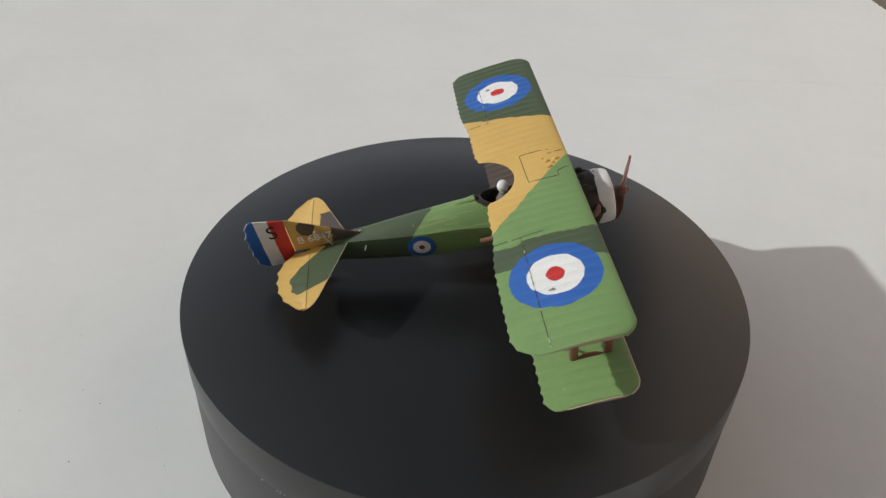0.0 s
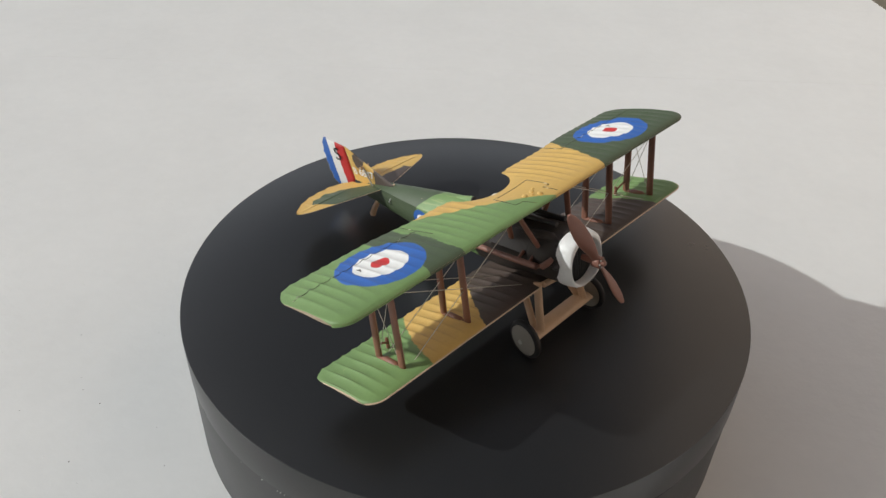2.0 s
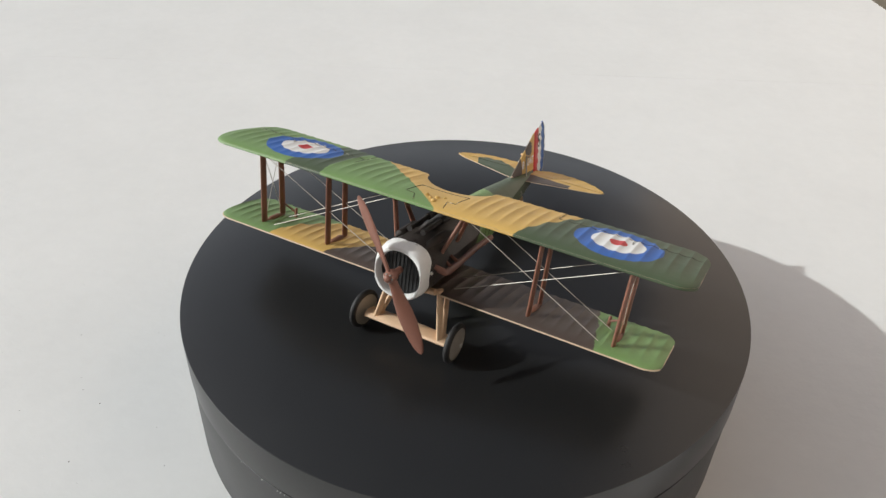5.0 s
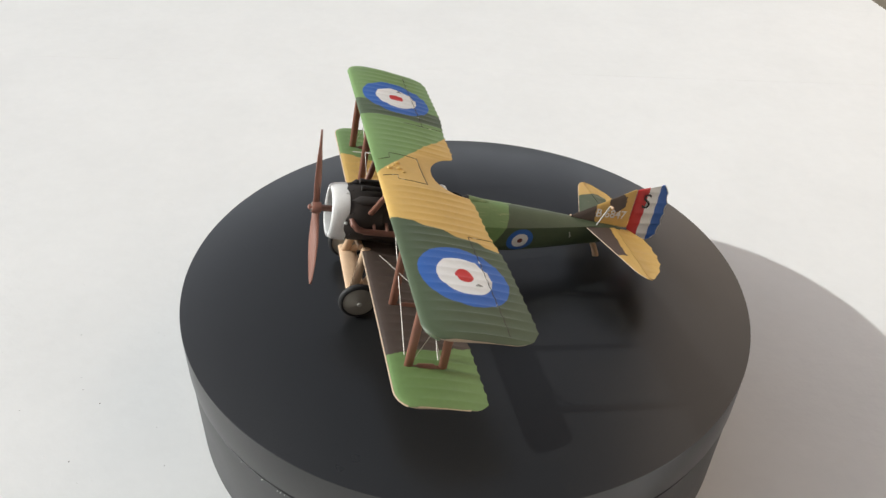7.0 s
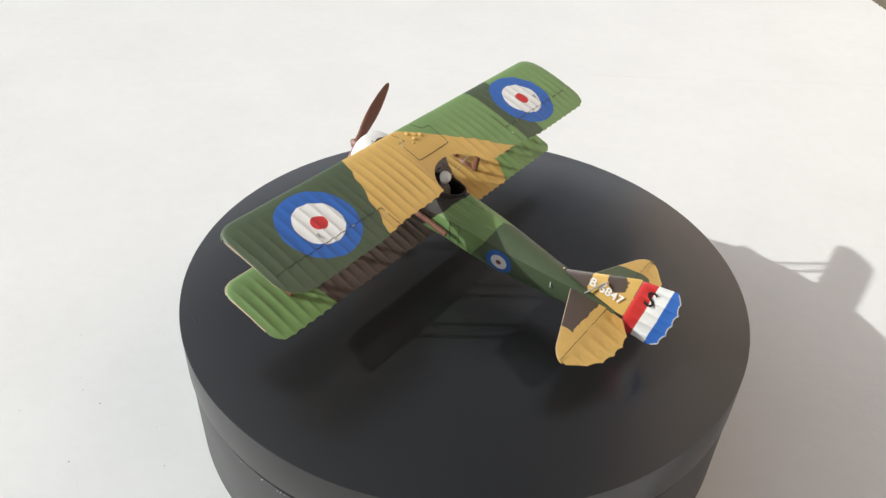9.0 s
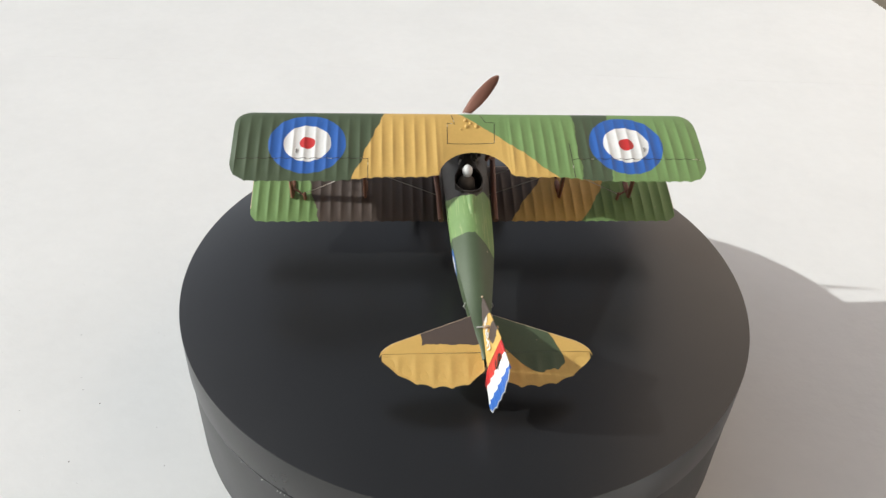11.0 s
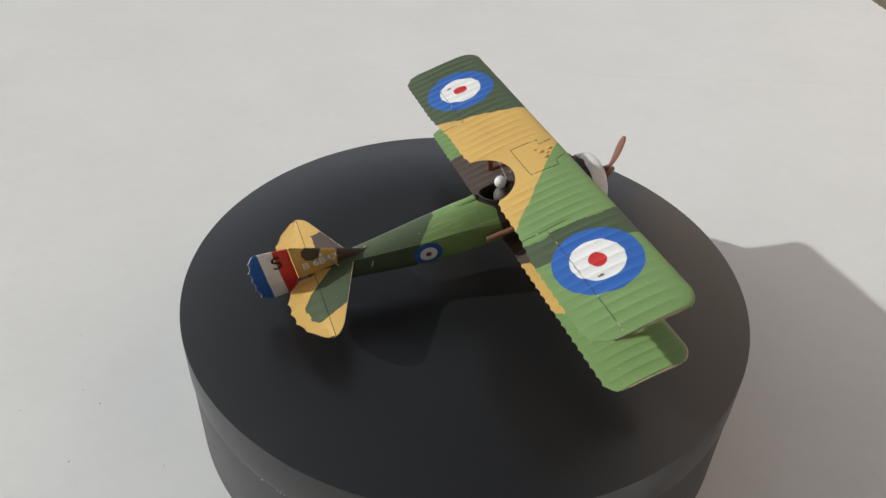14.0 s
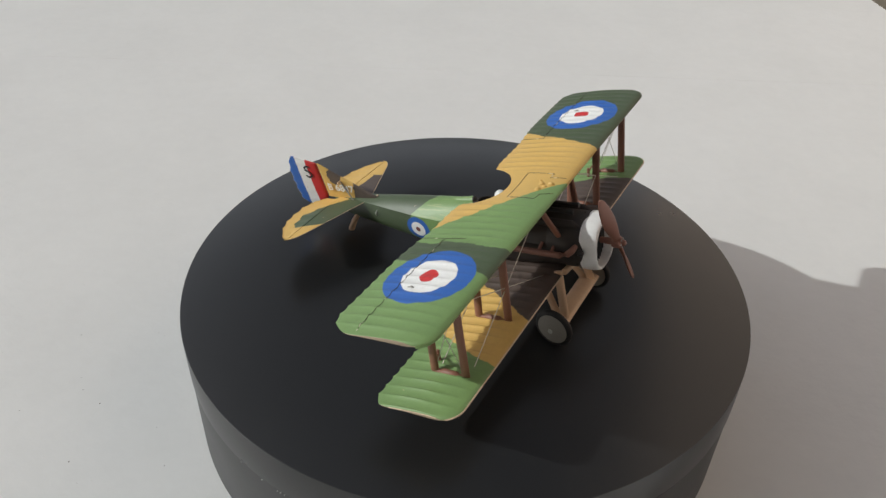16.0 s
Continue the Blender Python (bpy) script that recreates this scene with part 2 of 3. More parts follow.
class Wing:
    """A fabric wing sagging between its ribs, with a scalloped trailing edge. Spans along y, or along z where upright."""

    def __init__(self, stations, le, te, base, thick, camber, pitch, sag, scallop, rows=14, upright=False, lean=None, slope=0.0, pivot=0.0, stiff=0.0, butt=""):
        self.stations, self.le, self.te, self.base, self.thick, self.camber = stations, le, te, base, thick, camber
        self.pitch, self.sag, self.scallop, self.rows, self.upright, self.lean = pitch, sag, scallop, rows, upright, lean
        self.butt = butt   # "back" or "front": that edge keeps its thickness, to meet a hinge
        self.slope, self.pivot, self.stiff = slope, pivot, stiff   # the wing's tilt about the line x = pivot

    def taut(self, y):
        """0 over the stiff middle of a wing, 1 where the fabric sags."""
        return min(1.0, max(0.0, (abs(y + 0.6) - self.stiff) / 2.5)) if self.stiff else 1.0

    def edges(self, y):
        le, te = self.le(y), self.te(y)
        return le, te + self.scallop * rib_dip(y, self.pitch) * min(1, abs(le - te) / 8) * self.taut(y)

    def point(self, u, y, top=True, lift=0.0):
        le, te = self.edges(y)
        chord = le - te
        up, down = wing_section({"back": u * 0.35, "front": 0.35 + 0.65 * u}.get(self.butt, u), chord, self.thick, self.camber)
        dip = self.sag * rib_dip(y, self.pitch) * min(1, max(0, (u - 0.06) / 0.28)) * min(1, (1 - u) * 4.5) * self.taut(y)
        h = self.base + self.slope * (le - u * chord - self.pivot) + (up - dip + lift if top else down + dip * 0.25)
        if self.upright:
            shift = self.lean(y)
            return Vector((le - u * chord, shift + h, y))
        return Vector((le - u * chord, y, h))

    def on_top(self, x, y, lift=0.0):
        le, te = self.edges(y)
        return self.point(min(0.995, max(0.005, (le - x) / (le - te))), y, True, lift)

    def build(self, bm):
        us = [0.5 - 0.5 * math.cos(math.pi * i / self.rows) for i in range(self.rows + 1)]
        loops = []
        for y in self.stations:
            top = [self.point(u, y) for u in us]
            low = [self.point(u, y, False) for u in us[1:-1]]
            loops.append(top + low[::-1])
        rings(bm, loops)
        bmesh.ops.recalc_face_normals(bm, faces=bm.faces[:])
        return bm


def under_faces(bm, axis=2):
    """Gives the faces that look down the second material."""
    bm.normal_update()
    for f in bm.faces:
        if f.normal[axis] < 0.12:
            f.material_index = 1


def span(lo, hi, pitch, per=6, extra=()):
    n = round((hi - lo) / pitch * per)
    return sorted({round(lo + (hi - lo) * i / n, 4) for i in range(n + 1)} | set(extra))


def corner(d, r):
    """How far a rounded corner of that radius has drawn in, d from the end."""
    return 0.0 if d >= r else r - math.sqrt(max(0.0, r * r - (r - d) ** 2))


# ---- table and floor ----
def board(name, outline, label):
    bm = bmesh.new()
    low, high = [bm.verts.new((x, y, -40.6)) for x, y in outline], [bm.verts.new((x, y, -37.0)) for x, y in outline]
    bm.faces.new(low[::-1])
    bm.faces.new(high)
    for i in range(len(outline)):
        j = (i + 1) % len(outline)
        bm.faces.new((low[i], low[j], high[j], high[i]))
    bmesh.ops.bevel(bm, geom=bm.edges[:], offset=0.06, segments=2, affect="EDGES")
    return tagged(part(name, bm, M_TABLE), label, "board", "white boards", "structure")


board("table_board", [(-900, -700), (560, -700), (380, 226.85), (-900, 163.15)], "smooth matt white board under the turntable")
board("table_board", [(-900, 163.22), (262.0, 221.05), (233.0, 445.0), (122, 1300), (-900, 1300)],
      "matt white board butted behind the first")
bm = bmesh.new()
bmesh.ops.create_grid(bm, x_segments=8, y_segments=8, size=6000)
bmesh.ops.translate(bm, vec=(0, 0, -40.7), verts=bm.verts[:])
tagged(part("ground", bm, M_FLOOR), "olive grey floor round the white boards", "floor", kind="structure")


def wall(name, size, place, label, material):
    bm = bmesh.new()
    bmesh.ops.create_cube(bm, size=1.0, matrix=Matrix.Translation(place) @ Matrix.Diagonal((*size, 1)))
    bmesh.ops.bevel(bm, geom=bm.edges[:], offset=8, segments=2, affect="EDGES")
    tagged(part(name, bm, material), label, "wall", kind="structure")


# unseen plaster walls added: east bounces warm light, the one behind camera dims fill
wall("bounce_wall_east", (120, 4200, 1900), (1000, 400, 912), "unseen warm beige plaster wall added to bounce sunlight into the shadows", M_WALL)
wall("unseen_wall_south", (3400, 120, 1900), (-760, -1200, 912), "unseen plaster wall behind the camera, coloured dark to cut fill light", M_DARKENED_WALL)

# ---- turntable ----
def build_turntable():
    top = new("turntable")
    top.location = (-0.0003, 0.0003, 0)
    tagged(top, "round satin black motorised display turntable on a white board", "turntable")
    bm = bmesh.new()
    lathe(bm, [(-37, 68.8), (-36.4, 69.7), (-35, 70.1), (-11.55, 70.1), (-11.52, 70.05), (-11.5, 68.5), (-12.5, 68.4), (-12.5, 60)], "z", (0, 0, 0), 160)
    part("base", bm, M_DRUM, top, "black plastic drum of the turntable", sharp=30)
    bm = bmesh.new()
    lathe(bm, [(-12.3, 69.3), (-9.0, 69.3)], "z", (0, 0, 0), 120, False)
    part("seam", bm, M_BLACK, top, "dark gap between plate and drum")
    bm = bmesh.new()
    lathe(bm, [(-10.65, 66), (-10.62, 70.2), (-10.55, 70.36), (-0.25, 70.35), (-0.08, 70.3), (0, 70.15), (0, 40), (0, 0.5)], "z", (0, 0, 0), 200)
    return top, part("turning_plate", bm, M_DISC, top, "flat black turning plate with a fine bright rim", sharp=30)


turntable, plate = build_turntable()


def build_crumbs():
    rng = random.Random(4)
    bm = bmesh.new()
    spots = [(-112.1, 5.6), (-102.4, -15.3), (-95.9, -19.6), (-115.8, -23.8), (-78.0, -26.2), (-95.7, -38.7), (-71.9, -37.8)]
    for k in range(40):
        x, y = spots[k] if k < len(spots) else (rng.uniform(-190, -80), rng.uniform(-60, 60))
        r = rng.uniform(0.13, 0.22) if k < len(spots) else rng.uniform(0.04, 0.1)
        m = Matrix.Translation((x, y, -37.0 + r * 0.4)) @ Matrix.Rotation(rng.uniform(0, 6), 4, "Z") @ Matrix.Diagonal((r * rng.uniform(0.6, 1.6), r, r * 0.5, 1))
        bmesh.ops.create_icosphere(bm, subdivisions=1, radius=1.0, matrix=m)
    nibs = bmesh.new()
    for k in range(110):
        r = rng.uniform(0.07, 0.19)
        m = Matrix.Translation((rng.gauss(-105, 28), rng.gauss(-38, 26), -37.0)) @ Matrix.Rotation(rng.uniform(0, 6), 4, "Z") @ Matrix.Diagonal((r * rng.uniform(0.7, 1.8), r, r * 0.4, 1))
        bmesh.ops.create_icosphere(nibs, subdivisions=2, radius=1.0, matrix=m)
    lint = bmesh.new()
    for x, y, r in ((-39.4, -58.1, 0.16), (-35.6, -60.5, 0.12), (-34.9, -60.9, 0.14), (-34.0, -61.4, 0.1), (-44.9, -54.0, 0.07)):
        m = Matrix.Translation((x * 1.001, y * 1.001, -11.42)) @ Matrix.Rotation(rng.uniform(0, 6), 4, "Z") @ Matrix.Diagonal((r * 1.5, r, r * 0.8, 1))
        bmesh.ops.create_icosphere(lint, subdivisions=1, radius=1.0, matrix=m)
    tagged(part("lint", lint, M_GREY), "pale specks of lint caught in the turntable's seam", "lint", kind="stuff")
    tagged(part("paint_nib", nibs, M_TABLE), "small hardened paint nibs on the white board", "paint nibs", kind="stuff")
    tagged(part("dust_crumb", bm, M_CRUMB), "tiny grey dust crumbs scattered on the white board", "dust", kind="stuff")


build_crumbs()

# ---- the model aeroplane: x forward along the thrust line, y to port, z up ----
plane = new("model_biplane")
tagged(plane, "hand-painted camouflaged toy biplane with roundels, on the turntable", "model aeroplane")


def bar_along(wing, points, width=0.15, lift=0.02):
    """A groove line that follows a wing's upper skin through (x, y) points."""
    bm = bmesh.new()
    fine = []
    for (x0, y0), (x1, y1) in zip(points, points[1:]):
        n = max(2, int(math.hypot(x1 - x0, y1 - y0) / 0.45))
        fine += [wing.on_top(x0 + (x1 - x0) * i / n, y0 + (y1 - y0) * i / n, lift) for i in range(n)]
    fine.append(wing.on_top(*points[-1], lift))
    tube(bm, fine, width / 2, 5)
    return bm


def edge_bead(wing, radius, parent, material, label, tips=False, drop=0.06):
    bm = bmesh.new()
    tube(bm, [wing.point(0.0, y) + Vector((0.08 - drop, 0, -drop)) for y in wing.stations[3:-3]], radius, 6)
    if tips:
        for y in (wing.stations[0], wing.stations[-1]):
            tube(bm, [wing.point(0.04 + 0.88 * k / 16, y) - Vector((0, 0, 0.1)) for k in range(17)], radius * 0.8, 6)
    part("leading_edge", bm, material, parent, label)


def build_wings():
    tip, mid_y = 57.5, -0.6
    def le(y):
        return 25.5 - corner(tip - abs(y - mid_y), 4.2) * 0.9
    def te(y):
        a = abs(y + 1.0)
        cut = 8.3 * math.sqrt(max(0.0, 1 - (a / 8.7) ** 2)) if a < 8.7 else 0.0
        k = min(1.0, max(0.0, (abs(y) - 20) / 14))
        return 3.8 - 1.3 * k * k * (3 - 2 * k) + max(cut, 2.2 * math.exp(-max(0.0, a - 7.6) / 1.4) if a > 7.6 else 0.0) + corner(tip - abs(y - mid_y), 5.5) * 1.1
    pitch = 2.65
    ends = [mid_y + s * (tip - d) for s in (1, -1) for d in (0.02, 0.15, 0.4, 0.8, 1.3)]
    mid = [-1 + k * 0.3 for k in range(-30, 31)]
    upper = Wing(span(mid_y - tip, mid_y + tip, pitch, 10, ends + mid), le, te, 10.95, 0.075, 0.02, pitch, 0.38, 0.45, slope=0.07, pivot=14.0, stiff=7.0)
    bm = upper.build(bmesh.new())
    under_faces(bm)
    wing = part("upper_wing", bm, [UPPER, M_UNDER], plane, "upper wing, green and yellow camouflage with two roundels", sharp=60)
    edge_bead(upper, 0.33, wing, UPPER, "rounded painted leading edge", drop=0.32)
    for pts in ([(9.6, 24.5), (9.4, 55.4)], [(9.6, -25.2), (9.6, -57.0)], [(9.6, 24.5), (4.0, 24.5)], [(14.5, -24.8), (9.6, -24.9), (3.2, -25.0)],
                [(24.6, -3.4), (21.8, -4.6), (21.6, -6.8), (14.8, -6.3), (14.5, 5.3), (21.3, 5.0), (21.1, 3.1), (24.6, 3.8)]):
        part("panel_line", bar_along(upper, pts), M_LINE, wing, "fine dark engraved line")
    for x, y, r in ((20.4, -2.3, 0.5), (22.5, 0.4, 0.5), (20.3, 0.2, 0.5), (21.4, -0.9, 0.35), (19.4, 1.6, 0.3)):
        bm = bmesh.new()
        q = upper.on_top(x, y)
        bmesh.ops.create_uvsphere(bm, u_segments=10, v_segments=6, radius=1, matrix=Matrix.Translation(q) @ Matrix.Diagonal((r * 1.5, r * 1.1, r * 0.95, 1)))
        part("filler_cap", bm, UPPER, wing)

    for x, y in ((11.9, 41.5), (12.8, -43.2)):
        bm = bmesh.new()
        q = upper.on_top(x, y)
        tube(bm, [q + Vector((0.7, 0, -0.1)), q + Vector((0.1, 0, 0.28)), q + Vector((-0.8, 0, -0.05))], [0.12, 0.22, 0.12], 6)
        part("aileron_horn", bm, M_METAL, wing, "small grey control horn")

    low_tip = 55.3
    def le2(y):
        return 26.3 - corner(low_tip - abs(y - mid_y), 4.0) * 0.9
    def te2(y):
        return 6.9 + corner(low_tip - abs(y - mid_y), 3.2)
    lower = Wing(span(mid_y - low_tip, mid_y + low_tip, pitch, 10, [mid_y + s * (low_tip - d) for s in (1, -1) for d in (0.02, 0.15, 0.4, 0.8, 1.3)]),
                 le2, te2, -7.7, 0.07, 0.018, pitch, 0.38, 0.5, slope=0.07, pivot=16.5)
    bm = lower.build(bmesh.new())
    under_faces(bm)
    low = part("lower_wing", bm, [LOWER, M_UNDER], plane, "lower wing, green tips, yellow and dark earth camouflage", sharp=60)
    # paint worn pale along the lower wing's leading edge and tips
    edge_bead(lower, 0.17, low, M_CREAM, "pale cream leading edge", True)
    return upper, lower


upper_wing, lower_wing = build_wings()


def build_fuselage():
    # x, half width, top, bottom, squareness
    rows = [(27.5, 6.0, 5.8, -6.4, 2.1), (24, 6.1, 6.2, -6.9, 2.3), (18, 6.0, 6.4, -7.4, 2.6), (13, 5.8, 6.3, -7.8, 2.8), (8, 5.6, 6.2, -7.7, 2.8), (3, 5.4, 6.2, -7.2, 2.7),
            (-4, 5.1, 5.7, -7.3, 2.8), (-12, 4.7, 4.9, -6.9, 2.8), (-20, 3.7, 4.1, -5.8, 2.8), (-28, 2.6, 3.1, -4.6, 2.8), (-35, 1.5, 2.3, -3.6, 2.6), (-41, 0.5, 1.6, -2.5, 2.4)]
    def at(x):
        for a, b in zip(rows, rows[1:]):
            if a[0] >= x >= b[0]:
                k = (a[0] - x) / (a[0] - b[0])
                return [p + (q - p) * k for p, q in zip(a, b)]
    def longeron(x):
        k = min(1.0, max(0.0, (9.0 - x) / 12.0))
        return 0.3 * (1 - k) + k * (1.5 - 0.025 * x)
    n = 48
    loops = []
    xs = [27.5 - i * (68.5 / 110) for i in range(111)]
    xs[-1] = -41
    for x in xs:
        _, w, t, b, e = at(x)
        loop = []
        for k in range(n):
            a = k * math.tau / n
            c, s = math.cos(a), math.sin(a)
            # flat sides up to the longeron, then a bowed deck that meets them in a crease
            edge = min(longeron(x), t - 0.4)
            y = w * math.copysign(abs(c) ** (2 / e), c)
            if s >= 0:
                deck = edge + (t - edge) * (1 - abs(y / w) ** 1.9)
                loop.append((x, y, deck))
            else:
                loop.append((x, y, edge + (edge - b) * math.copysign(abs(s) ** (2 / e), s)))
        loops.append(loop)
    bm = bmesh.new()
    rings(bm, loops)
    hole = [f for f in bm.faces if f.calc_center_median().z > 2.5 and ((f.calc_center_median().x - 8.2) / 4.6) ** 2 + (f.calc_center_median().y / 3.3) ** 2 < 1]
    bmesh.ops.delete(bm, geom=hole, context="FACES")
    body = part("fuselage", bm, FUSE, plane, "fuselage with dark earth nose, green decking and small roundels", sharp=28)
    # engraved outline of a hatch on the port side
    def side_at(x, z):
        _, w, t, b, e = at(x)
        edge = min(longeron(x), t - 0.4)
        q = min(0.98, max(0.0, (edge - z) / (edge - b)))
        return Vector((x, w * (1 - q ** e) ** (1 / e) + 0.02, z))
    for (x0, z0), (x1, z1) in (((2.2, 1.1), (-0.7, 1.1)), ((-0.7, 1.1), (-1.1, -5.0)), ((2.2, 1.1), (1.4, -5.0))):
        bm = bmesh.new()
        tube(bm, [side_at(x0 + (x1 - x0) * k / 12, z0 + (z1 - z0) * k / 12) for k in range(13)], 0.07, 5)
        part("hatch_line", bm, M_LINE, body, "fine dark engraved line")
    # cockpit tub and padded rim
    bm = bmesh.new()
    def oval(z, k):
        return [(8.2 + 4.9 * k * math.cos(a), 3.55 * k * math.sin(a), z) for a in [i * math.tau / 28 for i in range(28)]]
    rings(bm, [oval(5.6, 1.0), oval(3.0, 0.95), oval(0.5, 0.9)], cap=False)
    bm.faces.new([bm.verts.new(p) for p in oval(0.5, 0.9)])
    part("cockpit", bm, M_EARTH, body, "dark brown open cockpit tub")
    bm = bmesh.new()
    loop = []
    for i in range(36):
        a = i * math.tau / 36
        y = 3.35 * math.sin(a)
        x = 8.2 + 4.7 * math.cos(a)
        z = 6.25 * math.sqrt(1 - (y / 6.4) ** 2)
        loop.append((x, y, z))
    ring_rows = []
    for i, q in enumerate(loop):
        p0, p1 = Vector(loop[i - 1]), Vector(loop[(i + 1) % 36])
        way = (p1 - p0).normalized()
        side = way.cross(Vector((0, 0, 1))).normalized()
        up = side.cross(way)
        ring_rows.append([Vector(q) + side * 0.22 * math.cos(k * math.tau / 8) + up * 0.22 * math.sin(k * math.tau / 8) for k in range(8)])
    rings(bm, ring_rows + ring_rows[:1], cap=False)
    part("cockpit_rim", bm, M_EARTH, body, "dark brown padded cockpit rim")
    # headrest fairing
    bm = bmesh.new()
    tube(bm, [(3.6, 0, 5.5), (2.4, 0, 5.8), (-2, 0, 5.2), (-7, 0, 4.6)], [0.6, 1.1, 0.9, 0.3], 12)
    part("headrest", bm, FUSE, body)
    # pilot doll
    bm = bmesh.new()
    bmesh.ops.create_uvsphere(bm, u_segments=20, v_segments=12, radius=1.4, matrix=Matrix.Translation((9.3, 0.4, 7.6)) @ Matrix.Diagonal((1.05, 0.92, 1.12, 1)))
    lathe(bm, [(0.5, 2.2), (2.2, 2.3), (4.2, 2.1), (5.2, 1.5), (5.7, 1.1), (6.4, 1.0)], "z", (9.3, 0.4, 0), 20)
    for f in bm.faces:
        f.material_index = 0 if f.calc_center_median().z > 6.2 else 1
    part("seated_doll", bm, [M_PILOT, M_COAT], plane, "plain white-headed doll in the cockpit")
    # engine cowling
    bm = bmesh.new()
    loops = []
    for x, w, h in ((23.0, 6.1, 6.3), (24.5, 6.6, 6.3), (27.0, 7.0, 6.35), (29.2, 6.9, 6.3), (30.6, 6.45, 6.15), (31.5, 6.0, 5.95)):
        loops.append([(x, w * math.cos(k * math.tau / 48), h * math.sin(k * math.tau / 48) - 0.35) for k in range(48)])
    rings(bm, loops, cap=False)
    cowl = part("cowling", bm, M_EARTH, plane, "dark earth engine cowling")
    bm = bmesh.new()
    # squarish outside with rounded corners, round inside
    loops = []
    for x, w, h, flat, mid in ((30.3, 5.75, 5.9, 0.9, -0.4), (30.4, 5.92, 6.08, 0.9, -0.4), (31.4, 5.95, 6.12, 0.9, -0.4), (33.0, 5.8, 6.0, 0.8, -0.45), (33.85, 5.65, 5.85, 0.7, -0.5), (34.15, 5.5, 5.7, 0.6, -0.55),
                               (34.25, 5.35, 5.48, 0.4, -0.62), (34.15, 5.25, 5.28, 0.1, -0.75), (33.6, 5.15, 5.15, 0.0, -0.8), (31.3, 5.1, 5.1, 0.0, -0.85)):
        loop = []
        for k in range(80):
            a = k * math.tau / 80
            n = 2.0 + flat
            r = (abs(math.cos(a)) ** n + abs(math.sin(a)) ** n) ** (-1 / n)
            loop.append((x, w * r * math.cos(a), mid + h * r * math.sin(a)))
        loops.append(loop)
    rings(bm, loops, cap=False)
    ring = part("radiator_ring", bm, M_WHITE, cowl, "white painted ring round the radiator", sharp=50)
    ring.location = (0.3 * MM, 0, 0)
    bm = bmesh.new()
    lathe(bm, [(31.0, 5.4), (32.2, 5.25), (32.3, 5.2), (32.3, 0.5)], "x", (0, 0, -0.85), 40)
    radiator = part("radiator", bm, M_BLACK, cowl, "black radiator face")
    for k in range(-5, 6):
        bm = bmesh.new()
        h = math.sqrt(5.0 ** 2 - (k * 0.88) ** 2)
        tube(bm, [(32.4, k * 0.88, -h - 0.85), (32.4, k * 0.88, h - 0.85)], 0.14, 5)
        part("shutter", bm, M_BLACK, radiator)
    for y, z, r, m in ((6.15, 0.6, 0.42, M_GREY), (-6.5, 0.3, 0.82, M_GUN), (2.0, 5.75, 0.35, M_GREY)):
        bm = bmesh.new()
        bmesh.ops.create_uvsphere(bm, u_segments=10, v_segments=6, radius=r, matrix=Matrix.Translation((31.2, y, z - 0.3)))
        part("ring_stud", bm, m, cowl, "small stud on the ring's rear edge")
    for k in range(14):
        bm = bmesh.new()
        a = k * math.tau / 14 + 0.1
        bmesh.ops.create_uvsphere(bm, u_segments=8, v_segments=5, radius=0.22, matrix=Matrix.Translation((29.9, 6.7 * math.cos(a), 6.25 * math.sin(a) - 0.35)))
        part("rivet", bm, M_EARTH, cowl)
    for s in (1, -1):
        # bulges over the cylinder banks, and guns
        bm = bmesh.new()
        tube(bm, [(30.2, s * 3.6, 4.6), (28.5, s * 3.7, 5.1), (22, s * 3.7, 5.1), (18, s * 3.6, 4.6)], [0.4, 1.0, 1.0, 0.3], 12)
        part("cylinder_fairing", bm, M_EARTH, cowl)
        bm = bmesh.new()
        lathe(bm, [(14, 0.75), (20, 0.8), (20.1, 0.5), (27.2, 0.48), (27.3, 0.62), (28.2, 0.62)], "x", (0, s * 1.6, 7.1), 14)
        part("machine_gun", bm, M_GUN, plane, "dark machine gun on the nose decking")
        bm = bmesh.new()
        tube(bm, [(30.2, s * 6.3, 1.6), (29.8, s * 7.5, 1.0), (28.8, s * 8.0, 0.2), (27, s * 8.0, -0.4), (20, s * 7.6, -0.8), (10, s * 7.0, -1.2), (1.6, s * 6.8, -1.9)],
             [0.5, 0.75, 0.75, 0.75, 0.72, 0.7, 0.68], 10)
        part("exhaust_pipe", bm, M_EXHAUST, plane, "rust brown exhaust pipe along the fuselage")
        for x in (25.0, 22.0):
            bm = bmesh.new()
            tube(bm, [(x, s * 5.9, 0.9), (x - 0.2, s * 7.7, -0.2)], 0.38, 8)
            part("exhaust_stub", bm, M_EXHAUST, plane)
        # windscreen post beside the cockpit
        bm = bmesh.new()
        tube(bm, [(13.2, s * 2.2, 6.0), (12.6, s * 1.9, 8.2)], 0.22, 6)
        part("windscreen_post", bm, M_METAL, plane)


build_fuselage()


